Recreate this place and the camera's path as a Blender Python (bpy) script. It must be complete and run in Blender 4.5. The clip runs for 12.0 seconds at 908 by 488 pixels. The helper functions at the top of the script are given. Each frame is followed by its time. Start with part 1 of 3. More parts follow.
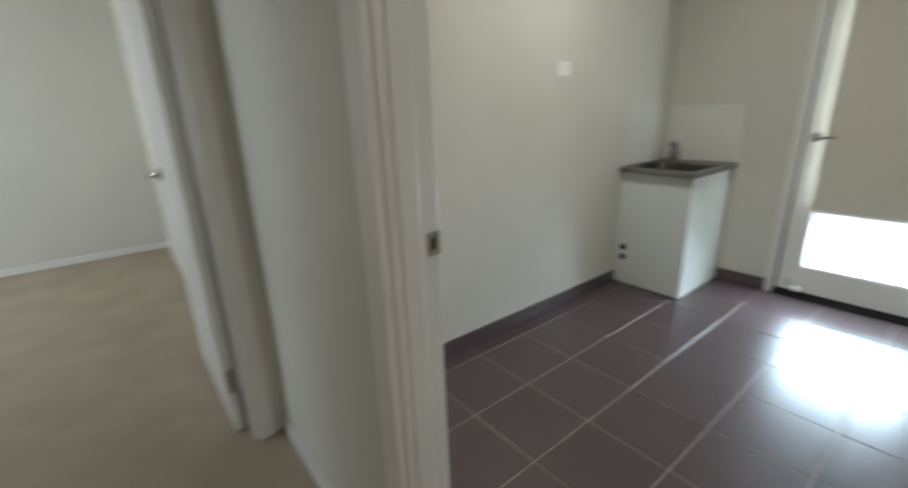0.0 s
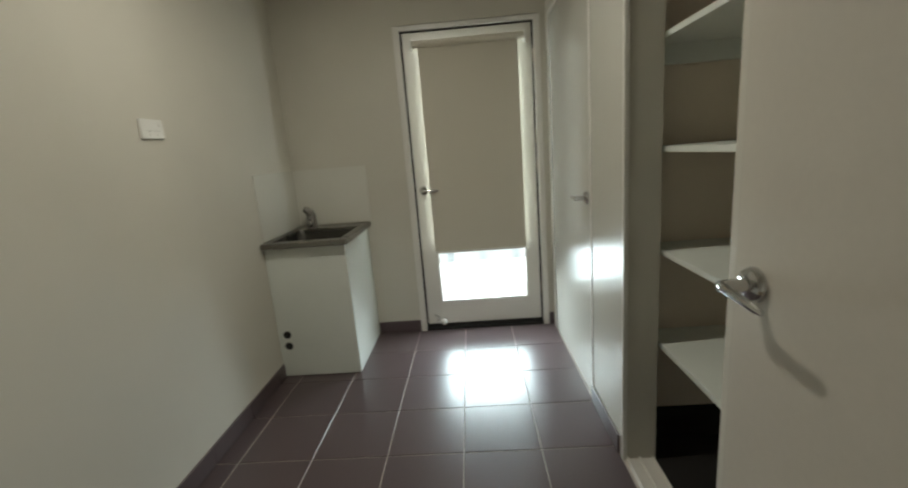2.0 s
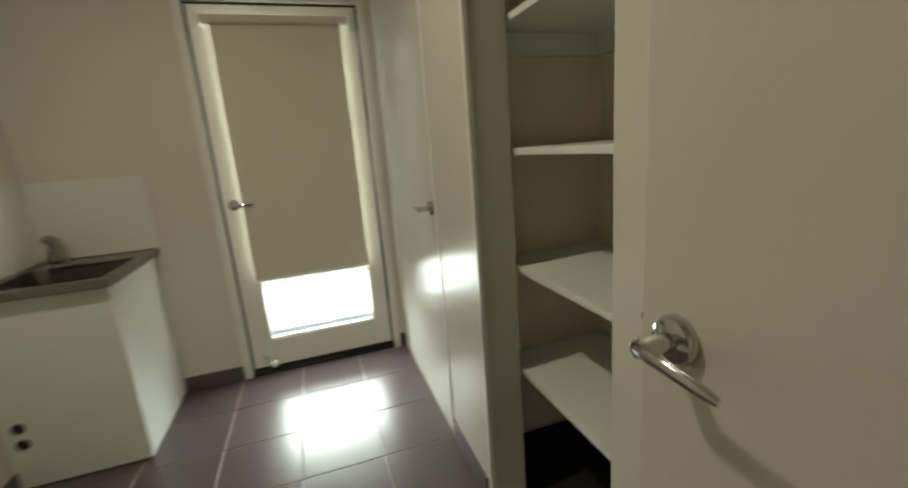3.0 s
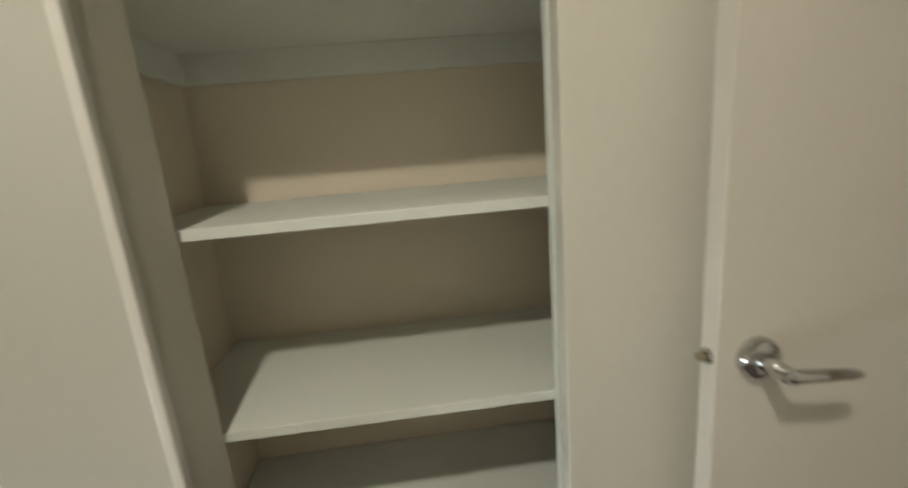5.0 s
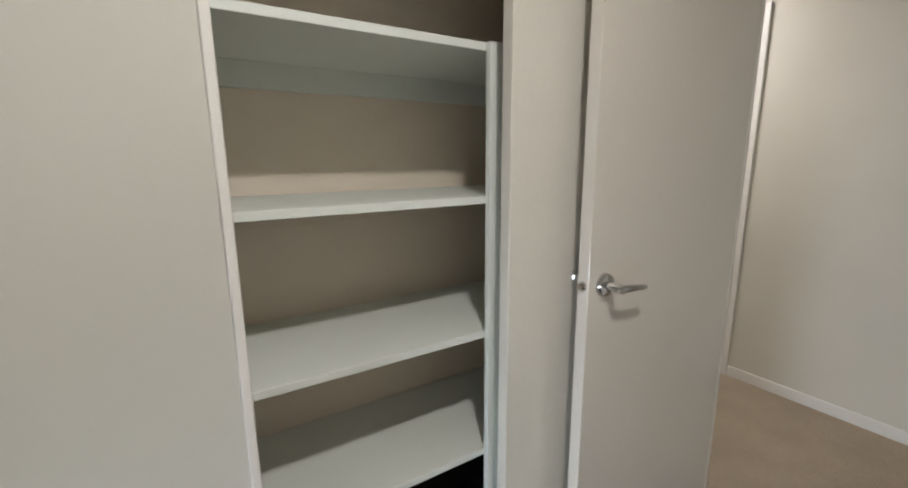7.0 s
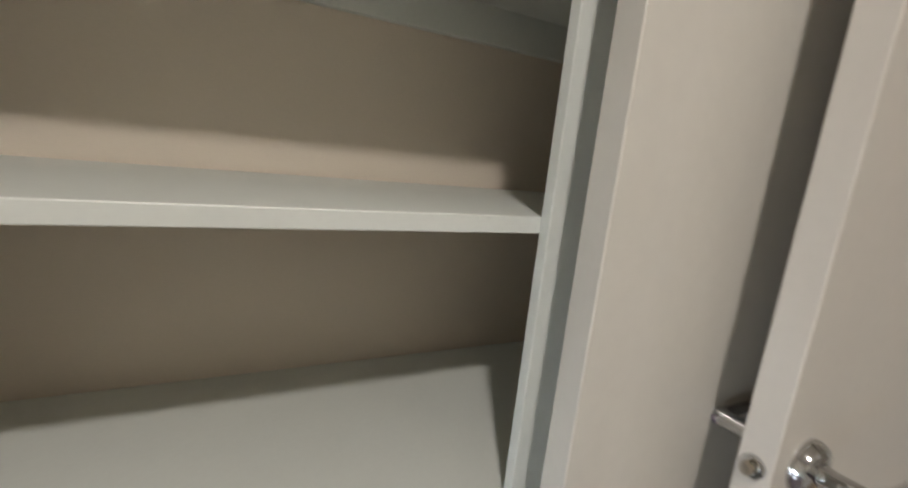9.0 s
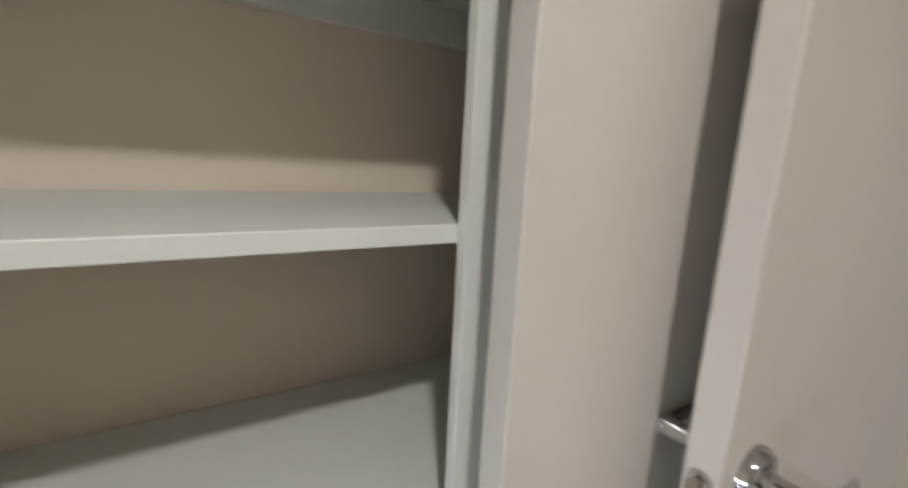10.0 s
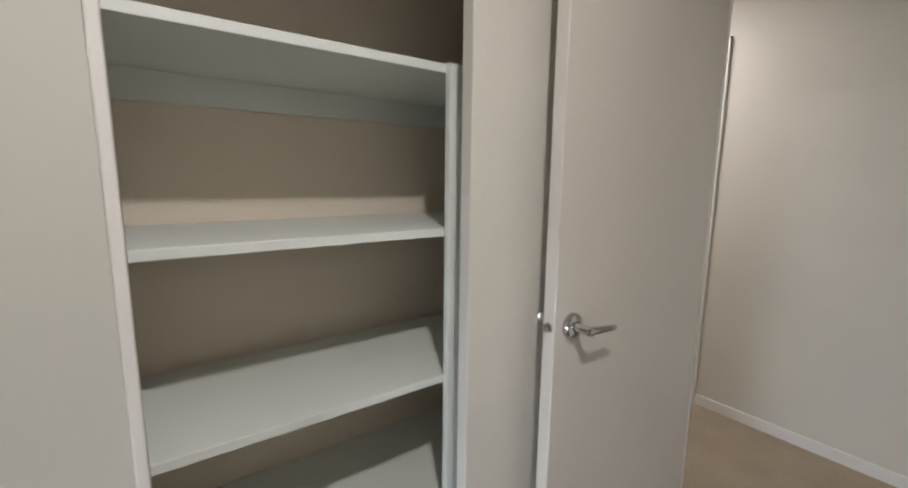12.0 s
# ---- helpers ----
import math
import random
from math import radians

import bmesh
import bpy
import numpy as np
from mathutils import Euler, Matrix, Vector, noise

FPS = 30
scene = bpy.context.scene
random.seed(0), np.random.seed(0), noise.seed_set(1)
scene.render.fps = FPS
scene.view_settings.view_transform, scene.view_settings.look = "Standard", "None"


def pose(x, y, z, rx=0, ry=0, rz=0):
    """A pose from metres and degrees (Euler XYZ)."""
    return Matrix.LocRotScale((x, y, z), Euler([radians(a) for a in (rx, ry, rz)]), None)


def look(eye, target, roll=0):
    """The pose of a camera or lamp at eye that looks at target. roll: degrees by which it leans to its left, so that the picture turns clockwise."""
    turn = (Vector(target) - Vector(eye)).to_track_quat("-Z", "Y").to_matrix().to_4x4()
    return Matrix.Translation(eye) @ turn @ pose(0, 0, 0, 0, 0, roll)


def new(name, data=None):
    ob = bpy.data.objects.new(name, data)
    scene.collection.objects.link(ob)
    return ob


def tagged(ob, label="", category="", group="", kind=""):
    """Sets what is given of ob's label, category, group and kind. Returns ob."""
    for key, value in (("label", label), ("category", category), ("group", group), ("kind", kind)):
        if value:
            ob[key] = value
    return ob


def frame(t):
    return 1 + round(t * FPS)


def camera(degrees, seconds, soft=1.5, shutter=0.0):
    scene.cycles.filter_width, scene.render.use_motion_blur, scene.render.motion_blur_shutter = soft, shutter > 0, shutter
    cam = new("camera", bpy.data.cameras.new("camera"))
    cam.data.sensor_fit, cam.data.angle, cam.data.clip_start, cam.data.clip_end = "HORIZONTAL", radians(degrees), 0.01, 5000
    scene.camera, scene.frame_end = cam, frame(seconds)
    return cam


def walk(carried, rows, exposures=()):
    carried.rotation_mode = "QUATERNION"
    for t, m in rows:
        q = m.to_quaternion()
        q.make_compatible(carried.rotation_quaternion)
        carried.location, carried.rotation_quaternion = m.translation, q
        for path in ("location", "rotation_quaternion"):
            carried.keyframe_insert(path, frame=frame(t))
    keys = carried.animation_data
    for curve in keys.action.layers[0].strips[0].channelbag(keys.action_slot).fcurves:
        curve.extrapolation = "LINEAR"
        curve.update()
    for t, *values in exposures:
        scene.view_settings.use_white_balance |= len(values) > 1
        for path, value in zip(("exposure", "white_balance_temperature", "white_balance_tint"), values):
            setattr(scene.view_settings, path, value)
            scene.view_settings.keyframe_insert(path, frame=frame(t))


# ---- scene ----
cam = camera(93.5, 12.0, soft=2.0, shutter=0.5)

PATH = [
    (0, look((1.625, 0.018, 1.264), (0.118, 1.189, 0.665), -2.0)),
    (0.3, look((1.531, 0.059, 1.316), (0.38, 1.599, 0.764), -1.7)),
    (0.5, look((1.436, 0.108, 1.291), (0.557, 1.835, 0.798), -2.6)),
    (0.6, look((1.404, 0.147, 1.282), (0.649, 1.934, 0.798), -2.7)),
    (1, look((1.355, 0.272, 1.284), (0.874, 2.167, 0.859), -4.3)),
    (1.5, look((1.282, 0.381, 1.276), (0.897, 2.301, 0.873), -4.9)),
    (2, look((1.229, 0.401, 1.279), (1.133, 2.355, 0.861), -4.6)),
    (2.5, look((1.234, 0.502, 1.265), (1.379, 2.449, 0.832), -5.5)),
    (3, look((1.313, 0.749, 1.263), (1.913, 2.604, 0.817), -4.4)),
    (3.2, look((1.308, 0.83, 1.253), (2.107, 2.607, 0.804), -3.7)),
    (4.8, look((1.211, 1.475, 1.325), (3.155, 1.708, 0.918), -5.0)),
    (5, look((1.198, 1.557, 1.338), (3.142, 1.404, 0.894), -4.9)),
    (5.5, look((1.125, 1.687, 1.338), (2.961, 1.005, 0.934), -4.2)),
    (6, look((1.035, 1.821, 1.332), (2.771, 0.916, 0.921), -2.6)),
    (6.5, look((1.012, 1.956, 1.337), (2.658, 0.884, 0.958), -1.2)),
    (6.7, look((1.011, 2.008, 1.341), (2.66, 0.943, 0.956), -1.1)),
    (8.3, pose(1.215, 1.811, 1.306, 79.44, -3.83, -117.86)),
    (8.5, pose(1.300, 1.769, 1.305, 79.73, -4.56, -117.69)),
    (9, pose(1.513, 1.643, 1.300, 78.64, -5.64, -115.47)),
    (9.5, pose(1.580, 1.564, 1.289, 78.59, -4.01, -115.37)),
    (10, pose(1.542, 1.568, 1.305, 79.30, -2.89, -121.39)),
    (10.5, pose(1.302, 1.633, 1.318, 81.01, -3.43, -125.78)),
    (11, look((1.148, 1.765, 1.337), (2.688, 0.518, 1.065), 2.0)),
    (11.5, pose(1.071, 1.872, 1.333, 82.58, -1.03, -127.09)),
    (12, look((1.077, 1.913, 1.363), (2.674, 0.749, 1.056), 0.7)),
]
walk(cam, PATH, exposures=[(0.0, 0.88, 6100, 5), (0.5, 0.2, 6500, 8), (1.0, 0.36, 7700, 4), (1.3, 0.38, 7700, 4), (2.0, 0.4, 6900, 3), (2.5, 0.42, 6950, 4), (3.0, 0.42, 8000, 3), (5.0, 1.03, 7250, 5), (5.5, 1.28, 6600, 9), (6.0, 1.2, 6350, 12), (6.7, 1.22, 6350, 12), (8.5, 1.15, 6600, 12), (9.5, 1.2, 6500, 16), (10.5, 1.26, 6400, 15), (12.0, 1.15, 6300, 14)])

# ---- light ----
world = bpy.data.worlds.new("sky")
scene.world = world
world.use_nodes = True
wn = world.node_tree
sky = wn.nodes.new("ShaderNodeTexSky")
sky.sky_type = 'NISHITA'
sky.sun_disc = False
sky.sun_elevation = radians(58)
sky.sun_rotation = radians(245)
wn.links.new(sky.outputs[0], wn.nodes["Background"].inputs[0])
wn.nodes["Background"].inputs[1].default_value = 0.15


def lamp(name, kind, m, energy, color, **size):
    data = bpy.data.lights.new(name, kind)
    data.energy, data.color = energy, color
    if "angle" in size:
        data.angle = size["angle"]
    if "spread" in size:
        data.spread = size["spread"]
    if "disk" in size:
        data.shape, data.size = 'DISK', size["disk"]
    if "sx" in size:
        data.shape, data.size, data.size_y = 'RECTANGLE', size["sx"], size["sy"]
    ob = new(name, data)
    ob.matrix_world = m
    return ob


SUN_DIR = Vector((math.sin(radians(245)) * math.cos(radians(58)), math.cos(radians(245)) * math.cos(radians(58)), math.sin(radians(58))))
lamp("sun", 'SUN', look(SUN_DIR * 20, (0, 0, 0)), 5.0, (1.0, 0.975, 0.94), angle=radians(0.5))
lamp("laundry_lamp", 'AREA', pose(0.87, 1.84, 2.36), 8.3, (1.0, 0.96, 0.905), disk=0.10)
# added fill to brighten the hall; no fixture is known there
lamp("hall_fill", 'AREA', pose(2.6, -0.2, 2.37), 6.2, (1.0, 0.96, 0.95), disk=0.30)
# sky light in the glass of the back door and in the bedroom window
lamp("door_daylight", 'AREA', look((1.25, 3.47, 0.40), (1.25, 2.6, -0.20)), 11.0, (0.74, 0.87, 1.0), sx=0.66, sy=0.36, spread=radians(130))
lamp("blind_daylight", 'AREA', look((1.278, 3.475, 1.28), (1.278, 2.0, 1.28)), 22.0, (0.80, 0.90, 1.0), sx=0.60, sy=1.32)
lamp("window_daylight", 'AREA', look((-2.2, -2.95, 1.4), (-2.4, -0.3, 0.0)), 26.0, (0.84, 0.92, 1.0), sx=1.7, sy=1.2)


# ---- materials ----
def mat(name, color, rough=0.5, metal=0.0, var=0.08, scale=6.0, fine=90.0, bump=0.05, rvar=0.1, coat=0.0, spec=0.5, objvar=0.0, stretch=None, fvar=None, bdist=0.004):
    m = bpy.data.materials.new(name)
    m.use_nodes = True
    nt = m.node_tree
    b = nt.nodes["Principled BSDF"]
    b.inputs["Roughness"].default_value = rough
    b.inputs["Metallic"].default_value = metal
    b.inputs["Coat Weight"].default_value = coat
    b.inputs["Specular IOR Level"].default_value = spec
    tc = nt.nodes.new("ShaderNodeTexCoord")
    src = tc.outputs["Object"]
    if stretch:
        mp = nt.nodes.new("ShaderNodeMapping")
        mp.inputs["Scale"].default_value = stretch
        nt.links.new(src, mp.inputs[0])
        src = mp.outputs[0]
    big = nt.nodes.new("ShaderNodeTexNoise")
    big.inputs["Scale"].default_value, big.inputs["Detail"].default_value = scale, 4
    small = nt.nodes.new("ShaderNodeTexNoise")
    small.inputs["Scale"].default_value, small.inputs["Detail"].default_value = fine, 3
    nt.links.new(src, big.inputs["Vector"])
    nt.links.new(src, small.inputs["Vector"])
    # colour varies at two scales
    def scaled(sock, lo, hi):
        r = nt.nodes.new("ShaderNodeMapRange")
        r.interpolation_type = 'SMOOTHSTEP'
        r.inputs["From Min"].default_value, r.inputs["From Max"].default_value = 0.15, 0.85
        r.inputs["To Min"].default_value, r.inputs["To Max"].default_value = lo, hi
        nt.links.new(sock, r.inputs["Value"])
        return r.outputs["Result"]
    def mul(a, c):
        x = nt.nodes.new("ShaderNodeMath")
        x.operation = 'MULTIPLY'
        nt.links.new(a, x.inputs[0])
        nt.links.new(c, x.inputs[1])
        return x.outputs[0]
    fv = var * 0.5 if fvar is None else fvar
    k = mul(scaled(big.outputs["Fac"], 1 - var, 1 + var), scaled(small.outputs["Fac"], 1 - fv, 1 + fv))
    if objvar:
        oi = nt.nodes.new("ShaderNodeObjectInfo")
        r = nt.nodes.new("ShaderNodeMapRange")
        r.inputs["To Min"].default_value, r.inputs["To Max"].default_value = 1 - objvar, 1 + objvar
        nt.links.new(oi.outputs["Random"], r.inputs["Value"])
        k = mul(k, r.outputs["Result"])
    vm = nt.nodes.new("ShaderNodeVectorMath")
    vm.operation = 'SCALE'
    vm.inputs[0].default_value = color
    nt.links.new(k, vm.inputs["Scale"])
    nt.links.new(vm.outputs[0], b.inputs["Base Color"])
    nt.links.new(scaled(big.outputs["Fac"], max(0.02, rough - rvar), min(1, rough + rvar)), b.inputs["Roughness"])
    if bump:
        bp = nt.nodes.new("ShaderNodeBump")
        bp.inputs["Strength"].default_value, bp.inputs["Distance"].default_value = bump, bdist
        nt.links.new(small.outputs["Fac"], bp.inputs["Height"])
        nt.links.new(bp.outputs[0], b.inputs["Normal"])
    return m


PAINT = mat("wall_paint", (0.605, 0.575, 0.50), 0.62, var=0.05, scale=1.6, fine=260, bump=0.05, fvar=0.02)
BEIGE = mat("beige_cupboard_paint", (0.73, 0.645, 0.535), 0.65, var=0.03, scale=1.6, fine=260, bump=0.05, fvar=0.02)
CEIL = mat("ceiling_paint", (0.80, 0.78, 0.73), 0.8, var=0.02, scale=1.5, fine=200, bump=0.08)
TRIM = mat("gloss_trim", (0.73, 0.705, 0.66), 0.3, var=0.03, scale=3, fine=120, bump=0.0, rvar=0.03)
DOORP = mat("door_enamel", (0.65, 0.61, 0.545), 0.13, var=0.03, scale=2.5, fine=70, bump=0.02, rvar=0.03)
SATIN = mat("satin_enamel", (0.55, 0.535, 0.48), 0.24, var=0.012, scale=2.0, fine=90, bump=0.0, rvar=0.0, spec=0.12)
SLIDE = mat("sliding_enamel", (0.67, 0.64, 0.57), 0.2, var=0.03, scale=2.5, fine=60, bump=0.04, rvar=0.05)
MELA = mat("white_melamine", (0.73, 0.755, 0.705), 0.42, var=0.03, scale=4, fine=150, bump=0.03)
TILE = mat("brown_floor_tile", (0.090, 0.064, 0.067), 0.30, var=0.025, scale=5, fine=130, bump=0.06, rvar=0.015, objvar=0.07, fvar=0.10, spec=0.75)
GROUT = mat("grout", (0.50, 0.45, 0.40), 0.9, var=0.2, scale=12, fine=220, bump=0.3)
# even near-black for the cupboard floor and the foot of its walls
NEARBLACK = mat("near_black_matt", (0.014, 0.012, 0.011), 0.85, var=0.2, scale=6, fine=120, bump=0.3)
CARPET = mat("beige_carpet", (0.41, 0.335, 0.25), 0.97, var=0.10, scale=3.5, fine=420, bump=0.9, fvar=0.28, spec=0.1, bdist=0.006)
TAPMETAL = mat("dull_chrome", (0.30, 0.29, 0.28), 0.24, 1.0, var=0.08, bump=0.0, rvar=0.08)
CHROME = mat("chrome", (0.60, 0.60, 0.60), 0.09, 1.0, var=0.03, bump=0.0, rvar=0.03)
BRASS = mat("worn_nickel", (0.45, 0.40, 0.33), 0.35, 1.0, var=0.15, scale=30, bump=0.05)
STEEL = mat("brushed_steel", (0.25, 0.24, 0.22), 0.32, 1.0, var=0.12, scale=8, fine=200, bump=0.05, stretch=(1, 12, 1))
# darker copy of the rim steel: the deep bowl's shade put into its colour
BOWLSHADE = mat("shaded_steel", (0.10, 0.095, 0.085), 0.4, 1.0, var=0.12, scale=8, fine=200, bump=0.03)
BLIND = mat("blind_fabric", (0.62, 0.58, 0.49), 0.9, var=0.02, scale=2, fine=600, bump=0.25, fvar=0.05)
DARK = mat("dark_seal", (0.015, 0.014, 0.013), 0.7, var=0.2, bump=0.1)
SLOT = mat("grey_plastic", (0.42, 0.41, 0.38), 0.5, var=0.03, bump=0.0)
PLASTIC = mat("white_plastic", (0.80, 0.79, 0.75), 0.35, var=0.02, bump=0.0)
SPLASH = mat("white_wall_tile", (0.68, 0.665, 0.60), 0.16, var=0.02, scale=3, fine=80, bump=0.02, rvar=0.04, objvar=0.02)
CONCRETE = mat("pale_concrete", (0.80, 0.81, 0.82), 0.9, var=0.10, scale=1.5, fine=60, bump=0.3)
FENCE = mat("painted_steel_fence", (0.70, 0.73, 0.76), 0.5, var=0.06, scale=2, fine=40, bump=0.03)
GLASS = bpy.data.materials.new("clear_glass")
GLASS.use_nodes = True
gn = GLASS.node_tree
gl, tr, mx, fr = (gn.nodes.new(n) for n in ("ShaderNodeBsdfGlossy", "ShaderNodeBsdfTransparent", "ShaderNodeMixShader", "ShaderNodeFresnel"))
gl.inputs["Roughness"].default_value = 0.02
tr.inputs["Color"].default_value = (0.93, 0.96, 0.95, 1)
gn.links.new(fr.outputs[0], mx.inputs[0])
gn.links.new(tr.outputs[0], mx.inputs[1])
gn.links.new(gl.outputs[0], mx.inputs[2])
gn.links.new(mx.outputs[0], gn.nodes["Material Output"].inputs["Surface"])


# ---- mesh helpers ----
def bx(bm, x0, x1, y0, y1, z0, z1, bevel=0.0, seg=2):
    made = bmesh.ops.create_cube(bm, size=1)["verts"]
    for v in made:
        v.co = ((x0 + x1) / 2 + v.co.x * (x1 - x0), (y0 + y1) / 2 + v.co.y * (y1 - y0), (z0 + z1) / 2 + v.co.z * (z1 - z0))
    if bevel:
        edges = list({e for v in made for e in v.link_edges})
        bmesh.ops.bevel(bm, geom=edges, offset=bevel, segments=seg, profile=0.5, affect='EDGES')
    return bm


def tube(bm, pts, radii, seg=16, squash=1.0, up=(0, 0, 1)):
    """A closed sweep of ellipses along points; squash flattens it along up."""
    rings = []
    pts = [Vector(p) for p in pts]
    for i, p in enumerate(pts):
        d = (pts[min(i + 1, len(pts) - 1)] - pts[max(i - 1, 0)]).normalized()
        u = Vector(up) - d * d.dot(Vector(up))
        u = u.normalized() if u.length > 0.05 else d.orthogonal().normalized()
        w = d.cross(u)
        rings.append([bm.verts.new(p + (u * math.sin(a) * squash + w * math.cos(a)) * radii[i]) for a in (2 * math.pi * k / seg for k in range(seg))])
    for a, b in zip(rings, rings[1:]):
        for k in range(seg):
            bm.faces.new((a[k], a[(k + 1) % seg], b[(k + 1) % seg], b[k]))
    bm.faces.new(rings[0][::-1])
    bm.faces.new(rings[-1])
    bmesh.ops.recalc_face_normals(bm, faces=bm.faces)
    return bm


def mesh(name, bm, material, smooth=False):
    me = bpy.data.meshes.new(name)
    bm.to_mesh(me)
    bm.free()
    me.materials.append(material)
    if smooth:
        for p in me.polygons:
            p.use_smooth = True
        me.set_sharp_from_angle(angle=radians(40))
    return me


def part(name, bm, material, parent, label="", smooth=False):
    ob = new(name, mesh(name, bm, material, smooth))
    ob.parent = parent
    return tagged(ob, label)


def struct(name, boxes, material, label, category, bevel=0.0):
    bm = bmesh.new()
    for b in boxes:
        bx(bm, *b, bevel=bevel)
    return tagged(new(name, mesh(name, bm, material)), label, category, kind="structure")


def thing(name, x, y, z, label, category, group=""):
    ob = new(name)
    ob.empty_display_size = 0.05
    ob.location = (x, y, z)
    return tagged(ob, label, category, group)


def B(*a, bevel=0.0, seg=2):
    return bx(bmesh.new(), *a, bevel=bevel, seg=seg)


# ---- plan ----
BACK = 3.37          # laundry face of the back wall
RIGHT = 1.775        # laundry face of the right wall
IN, OUT = 0.45, 0.36   # entrance wall: laundry face, hall face
DX0, DX1 = 1.02, 1.74  # entrance opening
CUP0, CUP1 = 0.72, 1.949  # cupboard opening along the right wall
CB = 2.33            # cupboard back wall
CY1 = 2.085          # cupboard side wall, behind the nib
HEAD = 1.965         # underside of the cupboard head
HALL = -0.75         # far wall of the hall
H = 2.40

# ---- structure ----
struct("ground", [(-200, 200, -200, 300, -0.16, -0.06)], CONCRETE, "pale concrete paving outside the glass door", "ground")
floor = struct("floor_laundry", [(-0.10, 1.90, 0.40, 3.56, -0.10, -0.0025), (DX0, DX1, 0.305, 0.40, -0.10, -0.0025)], GROUT, "grout bed under dark brown floor tiles", "floor")
struct("floor_cupboard", [(1.90, 2.43, 0.55, 2.17, -0.10, -0.004)], NEARBLACK, "near-black floor inside the linen cupboard", "floor")
struct("floor_hall", [(-0.10, 3.40, -0.95, 0.305, -0.10, 0.006), (-0.10, DX0, 0.305, 0.40, -0.10, 0.006), (DX1, 3.40, 0.305, 0.40, -0.10, 0.006)], CARPET, "beige cut-pile carpet in the hall", "floor")
struct("floor_bedroom", [(-3.75, -0.10, -3.1, 0.60, -0.10, 0.006)], CARPET, "beige cut-pile carpet in the bedroom", "floor")
struct("ceiling", [(-3.75, 3.40, -3.1, 3.56, H, H + 0.1)], CEIL, "flat white plasterboard ceiling", "ceiling")
struct("wall_left", [(-0.10, 0, IN, BACK + 0.13, 0, H)], PAINT, "cream painted laundry wall", "wall")
struct("wall_back", [(0, 0.80, BACK, BACK + 0.13, 0, H), (1.735, RIGHT + 0.1, BACK, BACK + 0.13, 0, H), (0.80, 1.735, BACK, BACK + 0.13, 2.10, H)], PAINT, "cream painted wall round the glass door", "wall")
struct("wall_right_pier", [(RIGHT, RIGHT + 0.09, CUP1 + 0.004, 2.365, 0, H)], SATIN, "cream semi-gloss wall beside the side door", "wall")
struct("wall_right", [(RIGHT, RIGHT + 0.09, 3.285, BACK, 0, H), (RIGHT, RIGHT + 0.09, 2.365, 3.285, 2.08, H),
                      (RIGHT, RIGHT + 0.09, CUP0 - 0.03, CUP1 + 0.004, HEAD + 0.0305, H), (RIGHT, RIGHT + 0.09, IN, CUP0 - 0.03, 0, H)], PAINT, "cream painted wall with cupboard and door openings", "wall")
struct("wall_cupboard_back", [(CB, CB + 0.1, 0.55, CY1 + 0.08, 0, H)], BEIGE, "beige painted back wall of the linen cupboard", "wall")
struct("wall_cupboard_side_1", [(RIGHT + 0.09, CB, CY1, CY1 + 0.08, 0, H)], BEIGE, "beige painted side wall of the linen cupboard", "wall")
struct("wall_cupboard_side_2", [(RIGHT + 0.09, CB, 0.55, 0.64, 0, H)], BEIGE, "beige painted side wall of the linen cupboard", "wall")
# near-black strips, 0.14 m high, on the cupboard's side and back walls
struct("baseboard_cupboard", [(RIGHT + 0.13, CB - 0.012, CY1 - 0.011, CY1 - 0.001, -0.003, 0.14), (CB - 0.011, CB - 0.001, 0.642, CY1 - 0.012, -0.003, 0.14)], NEARBLACK, "near-black strip along the foot of the cupboard walls", "baseboard")
struct("wall_toilet", [(RIGHT + 0.09, RIGHT + 0.19, CY1 + 0.08, BACK + 0.13, 0, H)], PAINT, "cream wall behind the closed side door", "wall")
struct("wall_entrance", [(-0.02, DX0 - 0.02, OUT, IN, 0, H), (DX1 + 0.02, 3.40, OUT, IN, 0, H), (DX0 - 0.02, DX1 + 0.02, OUT, IN, 2.07, H)], PAINT, "cream painted wall between hall and laundry", "wall")
for i, b in enumerate([(-0.02, 2.25, HALL - 0.1, HALL, 0, H), (3.07, 3.40, HALL - 0.1, HALL, 0, H), (2.25, 3.07, HALL - 0.1, HALL, 2.07, H), (3.30, 3.40, HALL, OUT, 0, H)]):
    struct("wall_hall_%d" % (i + 1), [b], PAINT, "cream painted wall of the hall", "wall")
struct("wall_hall_end", [(-0.10, -0.02, -0.95, -0.60, 0, H), (-0.10, -0.02, 0.26, IN, 0, H), (-0.10, -0.02, -0.60, 0.26, 2.07, H)], PAINT, "cream wall with the bedroom doorway", "wall")
for i, b in enumerate([(-3.75, -3.57, -3.1, 0.60, 0, H), (-3.57, -0.10, 0.30, 0.45, 0, H), (-0.20, -0.10, -3.1, -0.95, 0, H),
                        (-3.57, -3.1, -3.1, -2.98, 0, H), (-1.3, -0.20, -3.1, -2.98, 0, H), (-3.1, -1.3, -3.1, -2.98, 0, 0.75), (-3.1, -1.3, -3.1, -2.98, 2.05, H)]):
    struct("wall_bedroom_%d" % (i + 1), [b], PAINT, "pale painted bedroom wall", "wall")

# jambs and architraves
def casing(name, boxes, label, category="trim", material=TRIM):
    return struct(name, boxes, material, label, category, bevel=0.003)


